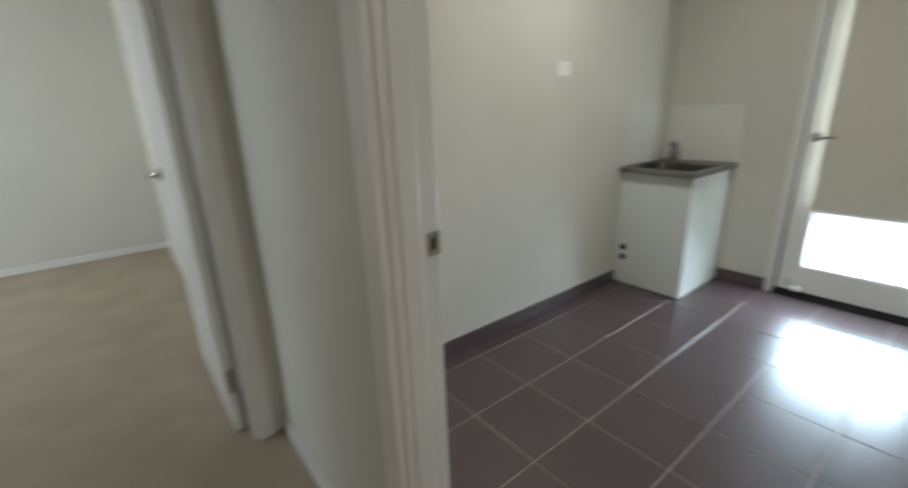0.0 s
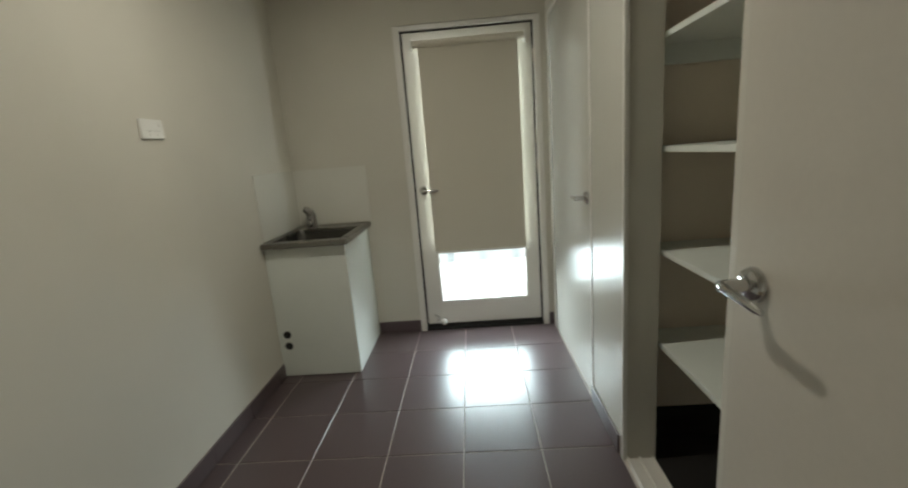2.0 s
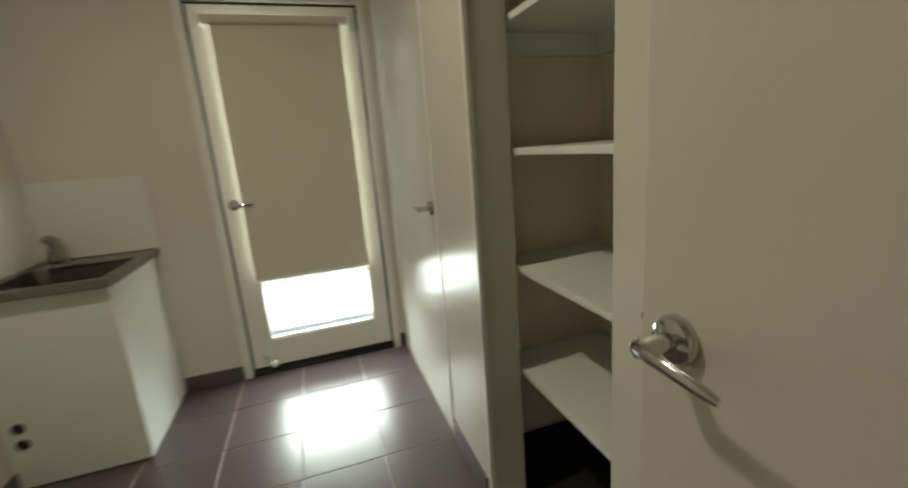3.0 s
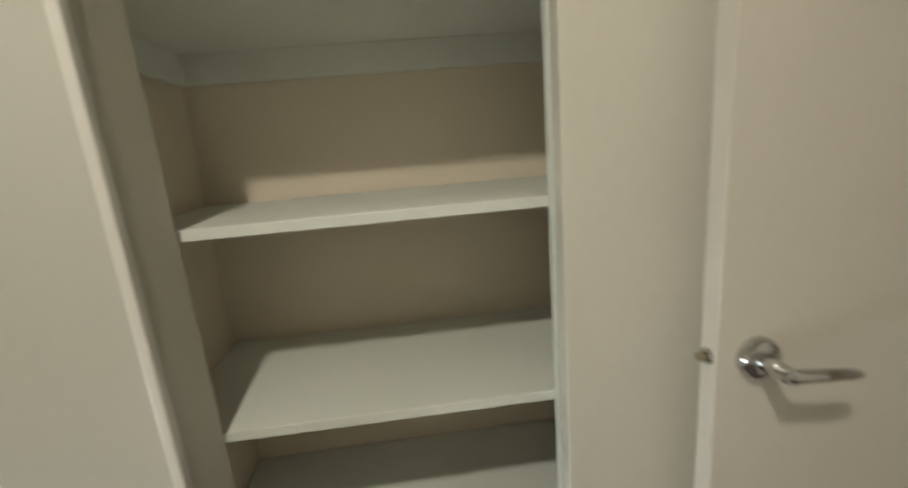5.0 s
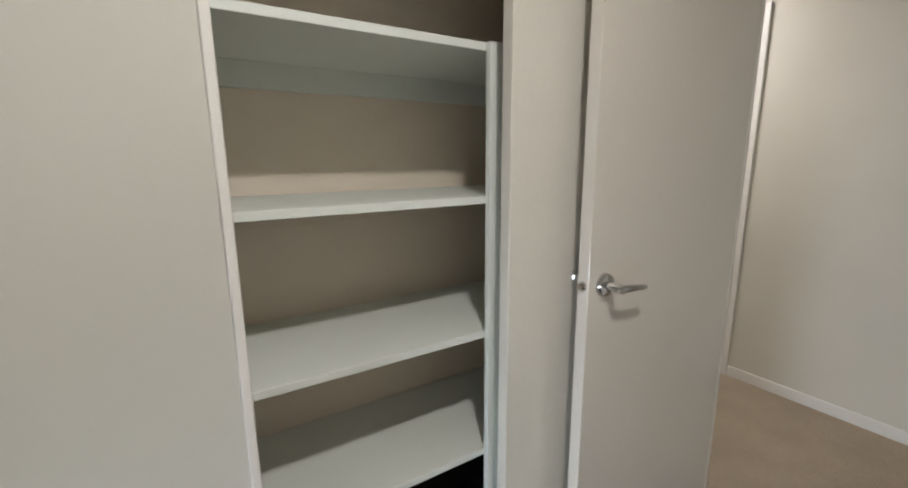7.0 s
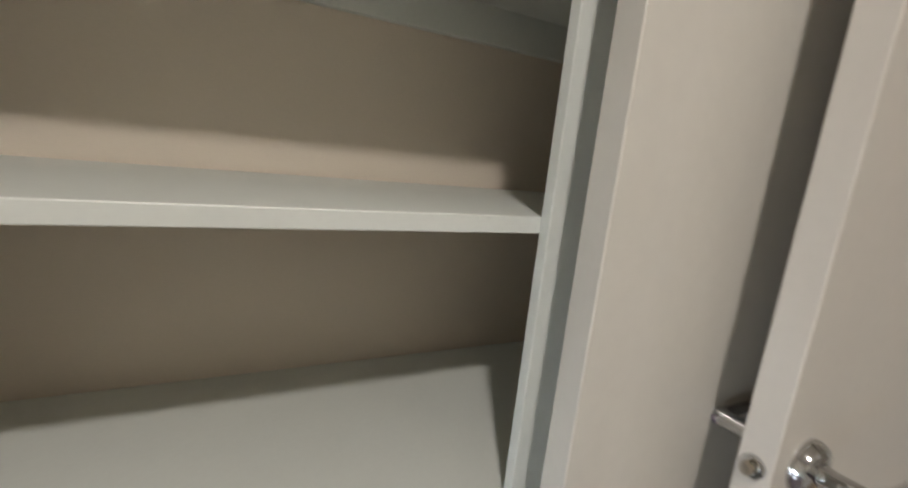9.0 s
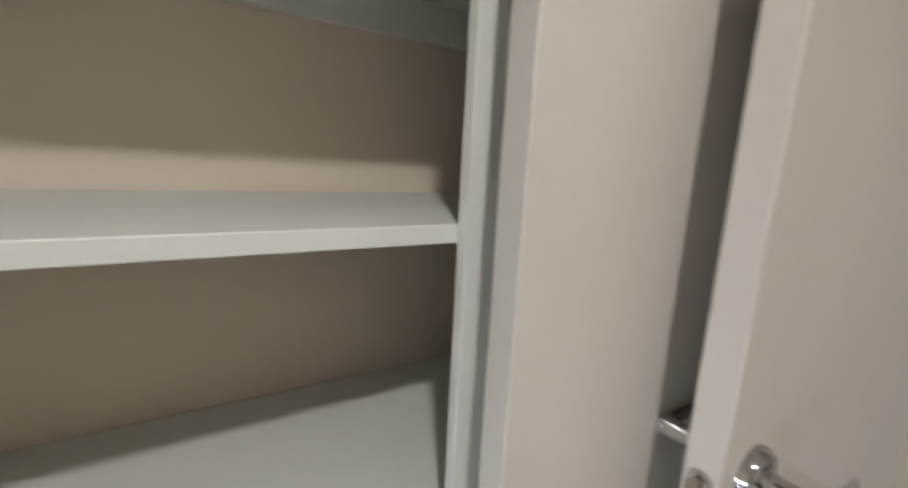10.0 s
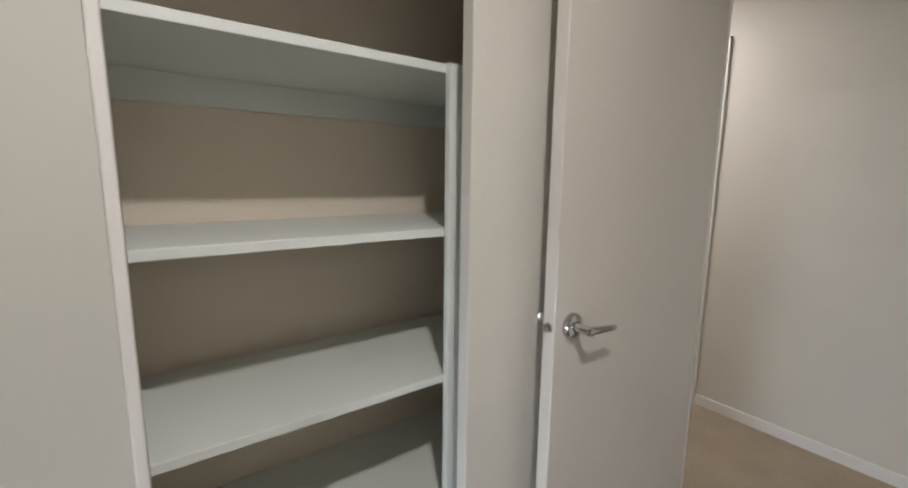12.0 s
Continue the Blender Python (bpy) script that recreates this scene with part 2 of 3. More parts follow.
casing("trim_entrance_jamb", [(DX0 - 0.02, DX0, OUT - 0.004, IN + 0.004, 0, 2.07), (DX1, DX1 + 0.02, OUT - 0.004, IN + 0.004, 0, 2.07), (DX0, DX1, OUT - 0.004, IN + 0.004, 2.05, 2.07),
                              (DX0, DX0 + 0.012, OUT + 0.01, IN - 0.04, 0, 2.05), (DX1 - 0.012, DX1, OUT + 0.01, IN - 0.04, 0, 2.05)], "white painted laundry door jamb")
casing("trim_entrance_architrave", [(DX0 - 0.085, DX0 - 0.018, OUT - 0.018, OUT - 0.001, 0, 2.14), (DX1 + 0.018, DX1 + 0.085, OUT - 0.018, OUT - 0.001, 0, 2.14), (DX0 - 0.085, DX1 + 0.085, OUT - 0.017, OUT - 0.001, 2.075, 2.139)], "white moulded architrave round the laundry doorway")
casing("trim_bedroom_jamb", [(-0.104, -0.016, 0.24, 0.26, 0, 2.07), (-0.104, -0.016, -0.60, -0.58, 0, 2.07), (-0.104, -0.016, -0.58, 0.24, 2.05, 2.07), (-0.06, -0.03, 0.228, 0.24, 0, 2.05)], "white painted bedroom door jamb")
casing("trim_bedroom_architrave", [(-0.019, -0.003, 0.25, 0.315, 0, 2.13), (-0.019, -0.003, -0.655, -0.59, 0, 2.13), (-0.0185, -0.003, -0.655, 0.315, 2.065, 2.129)], "white architrave round the bedroom doorway")
casing("trim_hall_architrave", [(2.185, 2.25, HALL + 0.001, HALL + 0.018, 0, 2.14), (3.07, 3.135, HALL + 0.001, HALL + 0.018, 0, 2.14), (2.185, 3.135, HALL + 0.001, HALL + 0.017, 2.075, 2.139)], "white architrave round a closed hall door")
struct("wall_cupboard_reveal", [(RIGHT + 0.0125, RIGHT + 0.1255, CUP1 - 0.010, CUP1 + 0.020, 0, HEAD - 0.001)], PAINT, "cream painted reveal of the linen cupboard", "wall")
casing("trim_cupboard_bead", [(RIGHT - 0.007, RIGHT + 0.012, CUP1 - 0.013, CUP1 + 0.0035, 0, HEAD + 0.03)], "glossy white bead on the cupboard jamb")
casing("trim_cupboard", [(RIGHT - 0.006, RIGHT + 0.125, CUP0 - 0.03, CUP0, 0, HEAD + 0.03), (RIGHT - 0.004, RIGHT + 0.12, CUP0, CUP1 - 0.012, HEAD, HEAD + 0.03)], "cream painted cupboard jamb", "trim", SATIN)
casing("trim_side_door", [(RIGHT - 0.004, RIGHT + 0.08, 2.365, 2.385, 0, 2.08), (RIGHT - 0.004, RIGHT + 0.08, 3.285, 3.305, 0, 2.08), (RIGHT - 0.004, RIGHT + 0.08, 2.385, 3.285, 2.06, 2.08)], "white jamb of the closed side door")
casing("trim_glass_door", [(0.795, 0.836, BACK - 0.012, BACK + 0.10, 0, 2.095), (1.696, 1.737, BACK - 0.012, BACK + 0.10, 0, 2.095), (0.836, 1.696, BACK - 0.011, BACK + 0.10, 2.066, 2.094)], "white timber frame of the glass door")
struct("trim_threshold", [(0.836, 1.696, BACK - 0.004, BACK + 0.12, -0.03, 0.018)], DARK, "dark weather sill under the glass door", "trim")
struct("baseboard_hall", [(0.0, DX0 - 0.086, OUT - 0.013, OUT - 0.001, 0.004, 0.068), (-0.015, 2.184, HALL + 0.001, HALL + 0.013, 0.004, 0.068), (DX1 + 0.086, 3.3, OUT - 0.013, OUT - 0.001, 0.004, 0.068)], TRIM, "white painted hall skirting", "baseboard", bevel=0.003)
struct("baseboard_bedroom", [(-3.569, -3.557, -2.9, 0.299, 0.004, 0.068), (-3.557, -0.11, 0.287, 0.299, 0.004, 0.068)], TRIM, "white painted bedroom skirting", "baseboard", bevel=0.003)
# two floor tracks of the sliding doors
tr_ob = struct("trim_floor_track", [(RIGHT + 0.01, RIGHT + 0.118, CUP0, CUP1 - 0.002, -0.006, 0.006), (RIGHT + 0.012, RIGHT + 0.017, CUP0, CUP1 - 0.002, 0.006, 0.016), (RIGHT + 0.060, RIGHT + 0.066, CUP0, CUP1 - 0.002, 0.006, 0.016), (RIGHT + 0.111, RIGHT + 0.117, CUP0, CUP1 - 0.002, 0.006, 0.016)], TRIM, "white sliding door floor track", "trim")


# ---- lever handles ----
def lever_set(parent, x, y, z, out, along, label="chrome lever handle on a round rose", length=0.108, drop=0.0):
    """Rose, neck and lever. out: unit direction away from the door face, along: unit direction of the lever."""
    o, a = Vector(out), Vector(along)
    c = Vector((x, y, z))
    bm = bmesh.new()
    tube(bm, [c, c + o * 0.006, c + o * 0.013, c + o * 0.017], [0.031, 0.031, 0.027, 0.016], 32)
    rose = part("rose", bm, CHROME, parent, label, True)
    bm = bmesh.new()
    tube(bm, [c + o * 0.010, c + o * 0.026, c + o * 0.052, c + o * 0.061], [0.0135, 0.0110, 0.0120, 0.0100], 18)
    part("neck", bm, CHROME, rose, "", True)
    bm = bmesh.new()
    k = c + o * 0.054
    n = 9
    pts = [k - a * 0.012 + a * (length + 0.012) * i / n + o * 0.006 * math.sin(math.pi * i / n) - Vector((0, 0, drop)) * (i / n) ** 2 for i in range(n + 1)]
    tube(bm, pts, [0.007, 0.0115, 0.0115, 0.011, 0.0105, 0.010, 0.0095, 0.0095, 0.009, 0.006], 16, squash=0.85)
    for v in bm.verts:
        q = (v.co - k).dot(o)
        v.co -= o * (q * 0.35)
    part("lever", bm, CHROME, rose, "", True)


def slab_door(name, x0, x1, y0, y1, z0, z1, label, material=DOORP):
    ob = thing(name, (x0 + x1) / 2, (y0 + y1) / 2, 0, label, "door")
    m = part("leaf", B(x0, x1, y0, y1, z0, z1, bevel=0.002), material, ob)
    return ob


def at_origin(ob):
    """Parts were modelled in world places: keep them there under the thing's base."""
    for c in ob.children:
        c.matrix_parent_inverse = Matrix.Translation(ob.location).inverted()


# laundry door, standing open into the room
door = slab_door("laundry_door", 1.700, 1.735, IN + 0.004, 1.170, 0.008, 2.045, "cream flush laundry door standing wide open")
lever_set(door, 1.700, 1.112, 1.02, (-1, 0, 0), (0, -1, 0), length=0.100, drop=0.010)
lever_set(door, 1.735, 1.112, 1.02, (1, 0, 0), (0, -1, 0), length=0.09)
bm = bmesh.new()
tube(bm, [(1.7175, 1.169, 1.02), (1.7175, 1.1735, 1.02), (1.7175, 1.176, 1.02)], [0.0125, 0.0125, 0.011], 18)
latch = part("latch", bm, CHROME, door, "round chrome latch face", True)
bm = bmesh.new()
tube(bm, [(1.7175, 1.176, 1.02), (1.7175, 1.186, 1.02)], [0.007, 0.006], 12)
part("latch_bolt", bm, BRASS, latch, "", True)
for z in (0.25, 1.05, 1.82):
    bm = bmesh.new()
    tube(bm, [(1.7395, IN + 0.006, z - 0.05), (1.7395, IN + 0.006, z + 0.05)], [0.006, 0.006], 10)
    part("hinge", bm, BRASS, door, "dull metal butt hinge", True)
at_origin(door)

# strike plate on the jamb
strike = thing("strike_plate", DX0, IN - 0.02, 1.035, "worn nickel strike plate on the door jamb", "strike plate")
part("plate", B(DX0 - 0.001, DX0 + 0.0025, IN - 0.022, IN + 0.006, 1.013, 1.057, bevel=0.0012), BRASS, strike)
bm = B(DX0 + 0.001, DX0 + 0.0028, IN - 0.016, IN - 0.006, 1.024, 1.046)
part("keep_hole", bm, DARK, strike, "dark latch hole")
at_origin(strike)

# side door, closed in the right wall
side = slab_door("side_door", RIGHT + 0.002, RIGHT + 0.038, 2.388, 3.282, 0.008, 2.057, "cream enamelled flush door, closed in the side wall", SATIN)
lever_set(side, RIGHT + 0.002, 2.445, 1.02, (-1, 0, 0), (0, 1, 0), "chrome lever handle", 0.10)
at_origin(side)

# hall door and bedroom door
hd = slab_door("hall_door", 2.254, 3.066, HALL - 0.04, HALL - 0.004, 0.012, 2.066, "cream flush door, closed in the hall wall")
lever_set(hd, 2.99, HALL - 0.004, 1.02, (0, 1, 0), (-1, 0, 0))
at_origin(hd)
bd = slab_door("bedroom_door", -0.89, -0.115, 0.185, 0.221, 0.012, 2.045, "white flush bedroom door standing open along the wall", TRIM)
lever_set(bd, -0.83, 0.185, 1.02, (0, -1, 0), (1, 0, 0))
for z in (0.25, 1.82):
    part("hinge", B(-0.114, -0.105, 0.19, 0.238, z - 0.05, z + 0.05, bevel=0.002), BRASS, bd, "dull metal butt hinge")
at_origin(bd)

# ---- glass door with roller blind ----
gd = thing("glass_door", 1.266, BACK + 0.05, 0, "white timber back door with one large glass pane", "door")
GY0, GY1 = BACK + 0.012, BACK + 0.052
part("stile", B(0.849, 0.962, GY0, GY1, 0.045, 2.054, bevel=0.003), TRIM, gd)
part("stile", B(1.594, 1.683, GY0, GY1, 0.045, 2.054, bevel=0.003), TRIM, gd)
part("top_rail", B(0.962, 1.594, GY0, GY1, 1.965, 2.054, bevel=0.003), TRIM, gd)
part("bottom_rail", B(0.962, 1.594, GY0, GY1, 0.045, 0.212, bevel=0.003), TRIM, gd)
for b in ((0.962, 0.970, 0.212, 1.965), (1.586, 1.594, 0.212, 1.965), (0.970, 1.586, 0.212, 0.222), (0.970, 1.586, 1.955, 1.965)):
    part("glazing_bead", B(b[0], b[1], GY0 + 0.006, GY1 - 0.01, b[2], b[3], bevel=0.002), TRIM, gd)
pane = part("pane", B(0.968, 1.588, BACK + 0.030, BACK + 0.036, 0.220, 1.957), GLASS, gd, "clear glass pane")
pane.visible_shadow = False
for b in ((0.8365, 0.8485, 0.02, 2.063), (1.6835, 1.6955, 0.02, 2.063)):
    part("edge_seal", B(b[0], b[1], GY0 + 0.002, GY1, b[2], b[3]), DARK, gd, "dark draught seal")
part("edge_seal", B(0.8365, 1.6955, GY0 + 0.002, GY1, 2.0545, 2.0655), DARK, gd, "dark draught seal")
part("weather_seal", B(0.846, 1.686, GY0 + 0.004, GY1, 0.020, 0.046), DARK, gd, "dark draught seal")
lever_set(gd, 0.905, GY0, 1.035, (0, -1, 0), (1, 0, 0), "brushed chrome lever handle", 0.10)
for z in (0.28, 1.15, 1.35, 1.85):
    bmh = bmesh.new()
    tube(bmh, [(1.694, GY0 - 0.004, z - 0.045), (1.694, GY0 - 0.004, z + 0.045)], [0.006, 0.006], 10)
    part("hinge", bmh, BRASS, gd, "small metal hinge", True)
at_origin(gd)

blind = thing("roller_blind", 1.27, BACK - 0.02, 1.95, "beige roller blind drawn most of the way down", "blind")
bm = bmesh.new()
bx(bm, 0.948, 1.592, BACK - 0.024, BACK - 0.0225, 0.600, 1.975)
part("fabric", bm, BLIND, blind)
bm = bmesh.new()
tube(bm, [(0.915, BACK - 0.032, 1.972), (1.63, BACK - 0.032, 1.972)], [0.022, 0.022], 20, up=(0, 0, 1))
part("roll", bm, BLIND, blind, "", True)
part("bottom_bar", B(0.948, 1.592, BACK - 0.029, BACK - 0.018, 0.586, 0.603, bevel=0.003), PLASTIC, blind, "slim pale bottom bar")
for x in (0.905, 1.630):
    part("bracket", B(x, x + 0.010, BACK - 0.058, GY0, 1.94, 2.0, bevel=0.003), PLASTIC, blind)
at_origin(blind)

# hold-back catch near the foot of the glass door
stop = thing("door_stop", 0.93, BACK - 0.02, 0.08, "white rubber door stop on a metal hook", "door stop")
bm = bmesh.new()
tube(bm, [(0.905, GY0, 0.12), (0.905, GY0 - 0.02, 0.125), (0.93, GY0 - 0.03, 0.11), (0.935, GY0 - 0.035, 0.09), (0.915, GY0 - 0.035, 0.085)], [0.004] * 5, 8)
part("hook", bm, CHROME, stop, "thin dark metal hook", True)
bm = bmesh.new()
tube(bm, [(0.97, GY0 + 0.001, 0.082), (0.97, GY0 - 0.05, 0.080)], [0.008, 0.008], 12)
part("stem", bm, CHROME, stop, "", True)
bm = bmesh.new()
bmesh.ops.create_uvsphere(bm, u_segments=16, v_segments=10, radius=0.022)
for v in bm.verts:
    v.co = Vector((0.97 + v.co.x, GY0 - 0.058 + v.co.y * 0.8, 0.080 + v.co.z))
part("buffer", bm, PLASTIC, stop, "white rubber buffer", True)
at_origin(stop)

# ---- laundry trough ----
tub = thing("laundry_cabinet", 0.24, 3.07, 0, "white laundry trough cabinet against the wall", "cabinet")
CF, CR = 2.785, 0.482
part("side_panel", B(CR - 0.016, CR, CF + 0.017, BACK - 0.002, 0.006, 0.817, bevel=0.001), MELA, tub)
part("side_panel", B(0.002, 0.018, CF + 0.017, BACK - 0.002, 0.006, 0.817, bevel=0.001), MELA, tub)
part("front_panel", B(0.002, CR, CF, CF + 0.016, 0.006, 0.817, bevel=0.0015), MELA, tub)
part("back_panel", B(0.018, CR - 0.016, BACK - 0.012, BACK - 0.003, 0.006, 0.817), MELA, tub)
for z in (0.278, 0.205):
    bm = bmesh.new()
    tube(bm, [(0.058, CF + 0.002, z), (0.058, CF - 0.002, z), (0.058, CF - 0.004, z)], [0.024, 0.024, 0.021], 24)
    hole = part("hose_hole", bm, DARK, tub, "black hose outlet", True)
at_origin(tub)
basin = thing("laundry_trough", 0.25, 3.05, 0.8175, "brushed steel laundry trough on the white cabinet", "sink")
TZ0, TZ1 = 0.8175, 0.850
X0, X1, Y0, Y1 = 0.004, 0.508, 2.742, BACK - 0.004
IX0, IX1, IY0, IY1 = 0.045, 0.455, 2.812, 3.21
for b in ((X0, X1, Y0, IY0), (X0, X1, IY1, Y1), (X0, IX0, IY0, IY1), (IX1, X1, IY0, IY1)):
    part("rim", B(b[0], b[1], b[2], b[3], TZ0, TZ1, bevel=0.006 if b[3] - b[2] < 0.3 else 0.004), STEEL, basin)
bm = bmesh.new()
loops = []
for z, s in ((TZ1 - 0.004, 0.0), (TZ1 - 0.02, 0.006), (0.62, 0.02), (0.60, 0.04)):
    loop = []
    r = 0.05
    for cx, cy, a0 in ((IX1 - s - r, IY1 - s - r, 0), (IX0 + s + r, IY1 - s - r, 90), (IX0 + s + r, IY0 + s + r, 180), (IX1 - s - r, IY0 + s + r, 270)):
        for k in range(6):
            a = radians(a0 + 18 * k)
            loop.append(bm.verts.new((cx + (r + 0.006) * math.cos(a), cy + (r + 0.006) * math.sin(a), z)))
    loops.append(loop)
for a, b in zip(loops, loops[1:]):
    for k in range(len(a)):
        bm.faces.new((a[k], a[(k + 1) % len(a)], b[(k + 1) % len(a)], b[k]))
bm.faces.new(loops[-1])
bmesh.ops.recalc_face_normals(bm, faces=bm.faces)
# same steel as the rim, its inner shade painted in
part("bowl", bm, BOWLSHADE, basin, "deep steel bowl", True)
bm = bmesh.new()
tube(bm, [(0.26, 3.0, 0.598), (0.26, 3.0, 0.606)], [0.035, 0.03], 20)
part("drain", bm, CHROME, basin, "chrome drain", True)
at_origin(basin)
tap = thing("mixer_tap", 0.13, 3.27, TZ1, "dull chrome lever mixer tap on the trough", "tap")
TX, TY = 0.125, 3.27
bm = bmesh.new()
tube(bm, [(TX, TY, TZ1 - 0.002), (TX, TY, TZ1 + 0.006), (TX, TY, TZ1 + 0.010), (TX, TY, TZ1 + 0.085), (TX, TY, TZ1 + 0.096)], [0.042, 0.041, 0.035, 0.032, 0.026], 22)
part("body", bm, TAPMETAL, tap, "", True)
bm = bmesh.new()
tube(bm, [(TX, TY, TZ1 + 0.035), (TX + 0.02, TY - 0.06, TZ1 + 0.05), (TX + 0.035, TY - 0.115, TZ1 + 0.045), (TX + 0.04, TY - 0.125, TZ1 + 0.03)], [0.021, 0.019, 0.016, 0.013], 16)
part("spout", bm, TAPMETAL, tap, "", True)
bm = bmesh.new()
tube(bm, [(TX, TY, TZ1 + 0.09), (TX - 0.01, TY - 0.005, TZ1 + 0.112), (TX - 0.035, TY - 0.02, TZ1 + 0.135)], [0.030, 0.027, 0.018], 14)
part("handle", bm, TAPMETAL, tap, "", True)
at_origin(tap)

# plain glossy splashback
struct("trim_splashback", [(0.0005, 0.007, 2.80, BACK - 0.0075, 0.854, 1.240), (0.0005, 0.515, BACK - 0.007, BACK - 0.0005, 0.854, 1.240)], SPLASH, "plain white glossy splashback over the laundry trough", "trim", bevel=0.001)

# power outlet on the left wall
def outlet(y, z):
    ob = thing("power_outlet", 0, y, z, "white double power outlet on the cream wall", "power outlet")
    plate = part("plate", B(0.0005, 0.010, y - 0.062, y + 0.062, z - 0.038, z + 0.038, bevel=0.004), PLASTIC, ob)
    for s in (-1, 1):
        part("rocker", B(0.009, 0.0135, y + s * 0.042 - 0.008, y + s * 0.042 + 0.008, z + 0.010, z + 0.028, bevel=0.002), PLASTIC, ob)
        for dy, dz in ((-0.007, 0.0), (0.007, 0.0), (0.0, -0.014)):
            part("socket_slot", B(0.0095, 0.0104, y + s * 0.022 + dy - 0.0012, y + s * 0.022 + dy + 0.0012, z - 0.008 + dz - 0.004, z - 0.008 + dz + 0.004), SLOT, plate)
    at_origin(ob)


outlet(2.085, 1.460)

# ---- linen cupboard: shelves on cleats, end panel, sliding doors ----
SX, SY0, SY1 = 1.914, 0.645, CY1 - 0.002
for z in (1.598, 1.223, 0.849, 0.482):
    sh = thing("shelf", 2.12, 1.64, z, "empty white melamine shelf in the linen cupboard", "shelf", "linen cupboard shelves")
    part("board", B(SX, CB - 0.002, SY0, SY1, z, z + 0.020, bevel=0.0015), MELA, sh)
    top = z > 1.5
    part("back_cleat", B(CB - 0.018, CB - 0.002, SY0, SY1 - 0.002, z - 0.070, z - 0.0003, bevel=0.001), MELA if top else BEIGE, sh)
    part("side_cleat", B(SX + 0.03, CB - 0.020, SY1 - 0.018, SY1 - 0.001, z - 0.070, z - 0.0003, bevel=0.001), MELA if top else BEIGE, sh)
    at_origin(sh)
ep = thing("shelf_upright", 1.905, 1.301, 0, "white melamine upright in front of the cupboard shelves", "upright")
part("stile", B(SX - 0.018, SX - 0.0005, 1.256, 1.333, -0.003, 1.617, bevel=0.0015), MELA, ep)
at_origin(ep)


def slider(x0, x1, y0, y1, label, pull=None):
    ob = thing("sliding_door", (x0 + x1) / 2, (y0 + y1) / 2, 0.012, label, "sliding door", "cupboard sliding doors")
    part("leaf", B(x0, x1, y0, y1, 0.017, HEAD - 0.004, bevel=0.002), SLIDE, ob)
    if pull:
        y, z = pull
        p = part("flush_pull", B(x0 - 0.002, x0 + 0.001, y - 0.016, y + 0.016, z - 0.06, z + 0.06, bevel=0.001), BRASS, ob, "recessed metal flush pull")
        part("recess", B(x0 - 0.0026, x0 - 0.0018, y - 0.009, y + 0.009, z - 0.042, z + 0.042), DARK, p, "dark finger recess")
    at_origin(ob)


slider(RIGHT + 0.020, RIGHT + 0.055, CUP0 + 0.002, 1.348, "cream gloss sliding cupboard door, slid open", (0.765, 1.10))
slider(RIGHT + 0.072, RIGHT + 0.107, CUP0 + 0.004, 1.265, "cream sliding cupboard door behind the front one")

# ---- outside ----
fence = thing("fence", 1.2, 5.6, -0.06, "grey ribbed steel boundary fence", "fence")
for i in range(30):
    x = -4.5 + i * 0.4
    bm = bmesh.new()
    for j, (a, b, d) in enumerate(((0, 0.08, 0), (0.08, 0.11, 0.02), (0.11, 0.19, 0.035), (0.19, 0.22, 0.02), (0.22, 0.40, 0))):
        bx(bm, x + a, x + b, 5.6 - d, 5.61 - d, -0.06, 1.74)
    part("panel", bm, FENCE, fence)
part("cap_rail", B(-4.5, 7.5, 5.55, 5.64, 1.741, 1.79, bevel=0.005), FENCE, fence)
at_origin(fence)

# ---- tile pieces ----
PITCH, GAP = 0.337, 0.004


def tile_mesh(w, d, t=0.009):
    bm = bmesh.new()
    c = 0.0015
    lo = [bm.verts.new(p) for p in ((0, 0, -t), (w, 0, -t), (w, d, -t), (0, d, -t))]
    mid = [bm.verts.new(p) for p in ((0, 0, -c), (w, 0, -c), (w, d, -c), (0, d, -c))]
    top = [bm.verts.new(p) for p in ((c, c, 0), (w - c, c, 0), (w - c, d - c, 0), (c, d - c, 0))]
    for a, b in ((lo, mid), (mid, top)):
        for k in range(4):
            bm.faces.new((a[k], a[(k + 1) % 4], b[(k + 1) % 4], b[k]))
    bm.faces.new(top)
    return bm


cache = {}


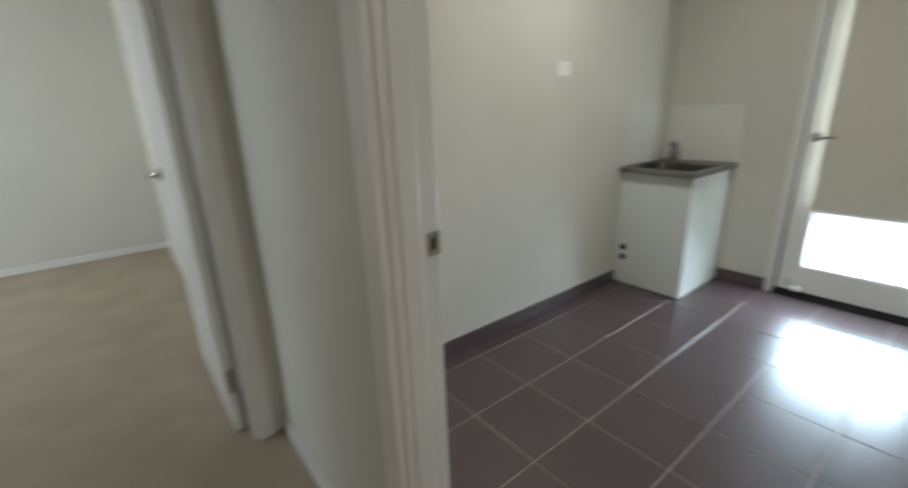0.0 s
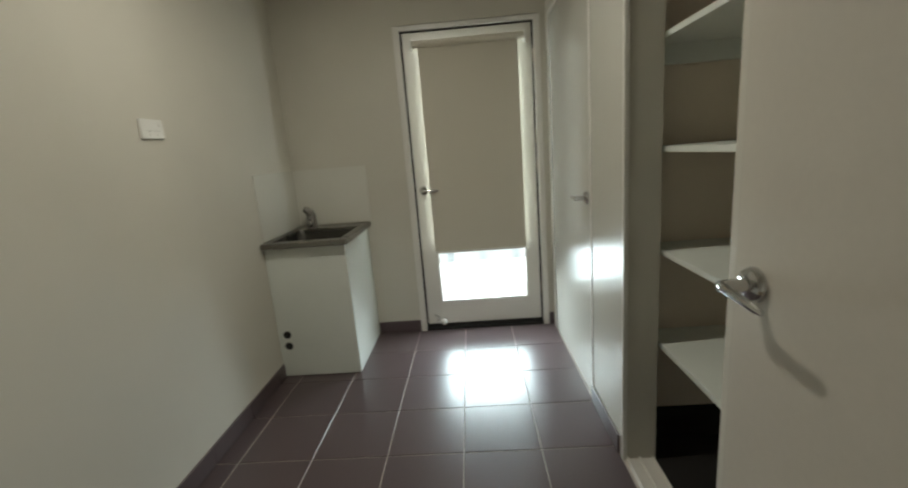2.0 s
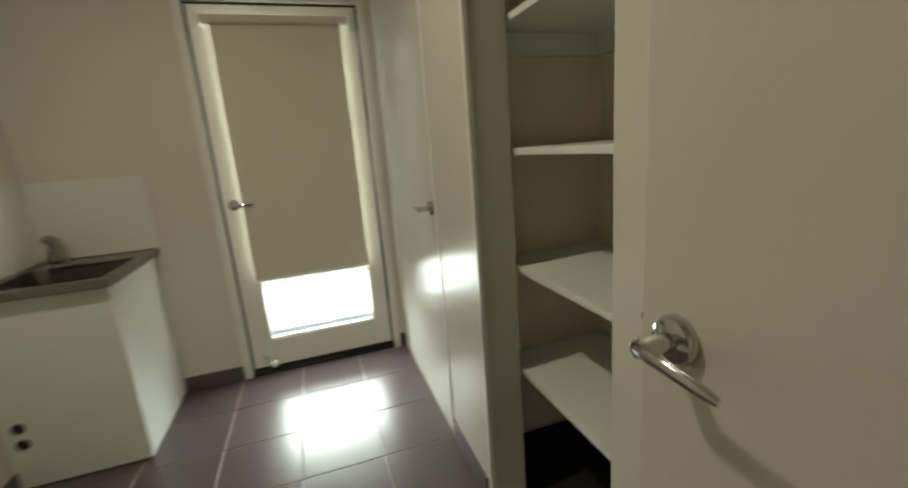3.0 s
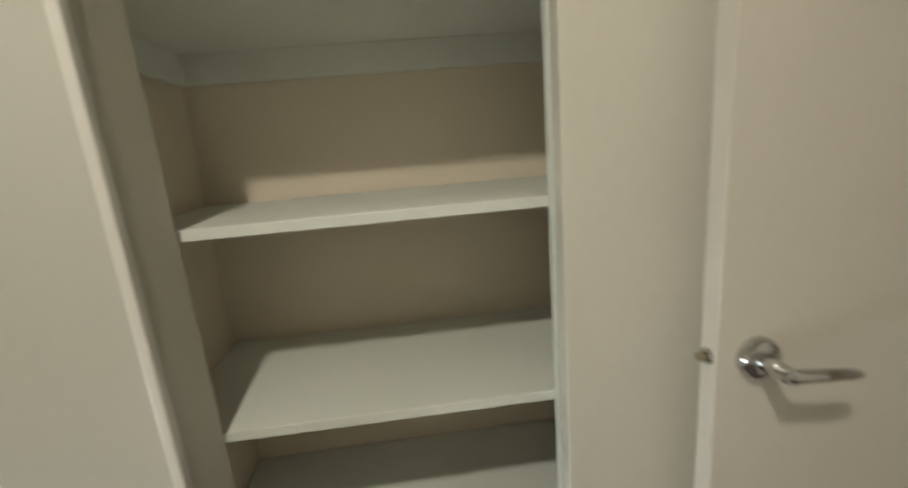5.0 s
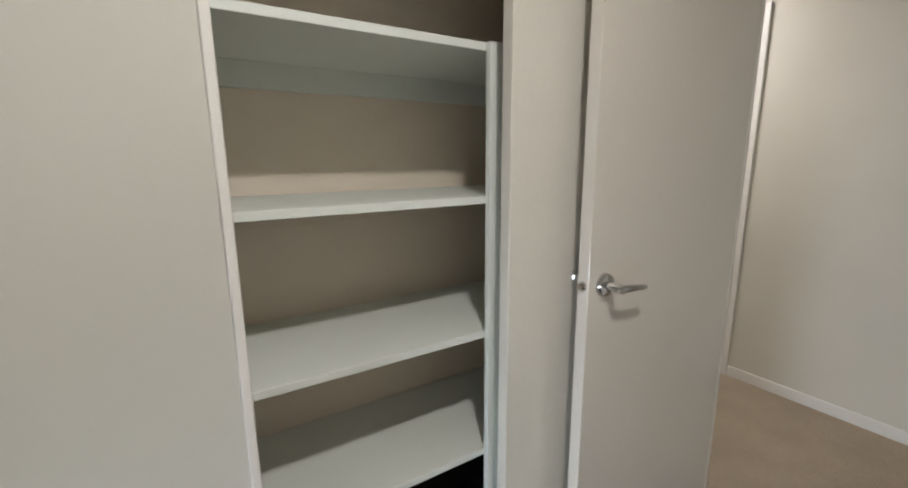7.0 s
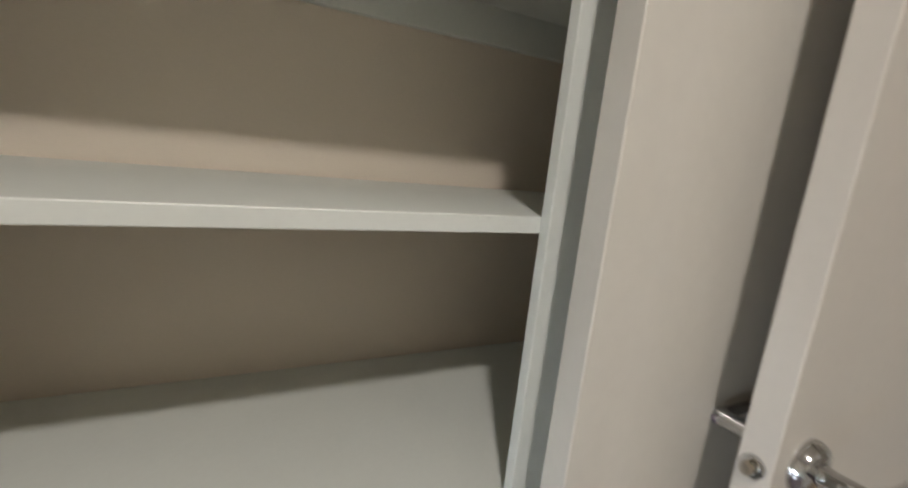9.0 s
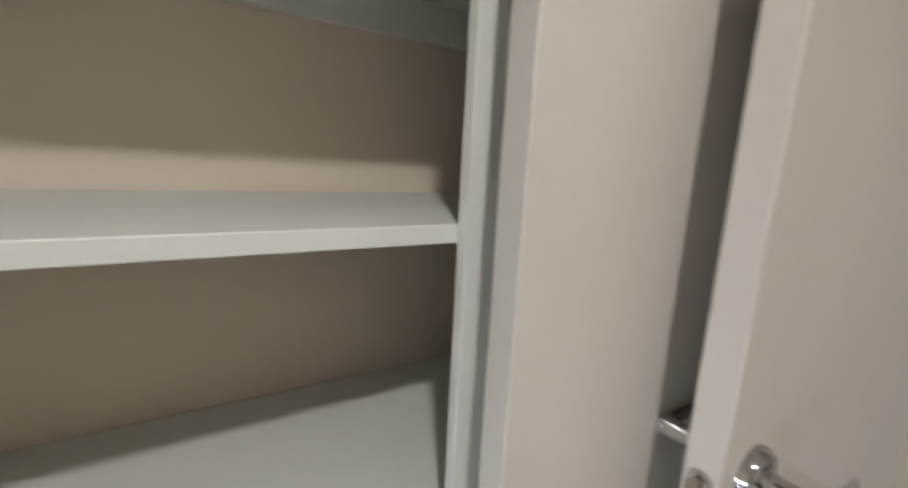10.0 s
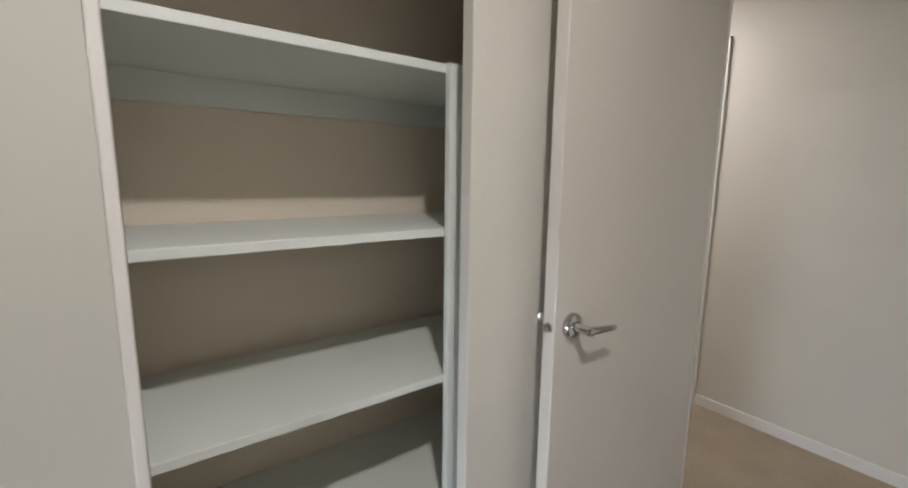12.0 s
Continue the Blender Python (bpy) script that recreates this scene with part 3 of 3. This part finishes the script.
def tile(parent, x0, y0, w, d, m=Matrix(), material=TILE):
    key = (round(w, 3), round(d, 3), material.name)
    if key not in cache:
        cache[key] = mesh("tile", tile_mesh(w, d), material)
    ob = new("tile", cache[key])
    ob.parent = parent
    ob.matrix_local = m @ pose(x0, y0, 0)
    return ob


def cuts(first, pitch, lo, hi):
    edges = [lo] + [first + k * pitch for k in range(-20, 20) if lo + 0.02 < first + k * pitch < hi - 0.02] + [hi]
    return list(zip(edges, edges[1:]))


for a, b in cuts(0.109, PITCH, 0.001, RIGHT - 0.001):
    for c, d in cuts(2.028, PITCH, 0.402, BACK - 0.001):
        tile(floor, a + GAP / 2, c + GAP / 2, b - a - GAP, d - c - GAP)
tile(floor, RIGHT + GAP / 2, 0.402, 0.006, 0.27)
# cut tiles in the doorway, up to the carpet
for a, b in cuts(0.109, PITCH, DX0 + 0.001, DX1 - 0.001):
    tile(floor, a + GAP / 2, 0.307, b - a - GAP, 0.093)

# dark tile skirting: pieces stood on edge along the walls
sk = struct("baseboard_laundry", [(0.0005, 0.003, IN + 0.02, CF - 0.002, 0, 0.088), (CR + 0.03, 0.792, BACK - 0.003, BACK - 0.0005, 0, 0.088), (1.739, RIGHT - 0.001, BACK - 0.003, BACK - 0.0005, 0, 0.088), (RIGHT - 0.003, RIGHT - 0.0005, CUP1 + 0.03, 2.363, 0, 0.088)], GROUT, "dark brown tile skirting along the laundry walls", "baseboard")
for c, d in cuts(2.028, PITCH, IN + 0.02, CF - 0.002):
    tile(sk, 0, 0, d - c - 0.003, 0.086, Matrix.Translation((0.0115, c + 0.0015, 0.002)) @ Matrix(((0, 0, 1, 0), (1, 0, 0, 0), (0, 1, 0, 0), (0, 0, 0, 1))))
for a, b in ((CR + 0.003, 0.793), (1.739, RIGHT - 0.002)):
    tile(sk, 0, 0, b - a, 0.086, Matrix.Translation((a, BACK - 0.0115, 0.002)) @ Matrix(((1, 0, 0, 0), (0, 0, -1, 0), (0, 1, 0, 0), (0, 0, 0, 1))))
tile(sk, 0, 0, 2.362 - CUP1 - 0.032, 0.086, Matrix.Translation((RIGHT - 0.0115, 2.362, 0.002)) @ Matrix(((0, 0, -1, 0), (-1, 0, 0, 0), (0, 1, 0, 0), (0, 0, 0, 1))))
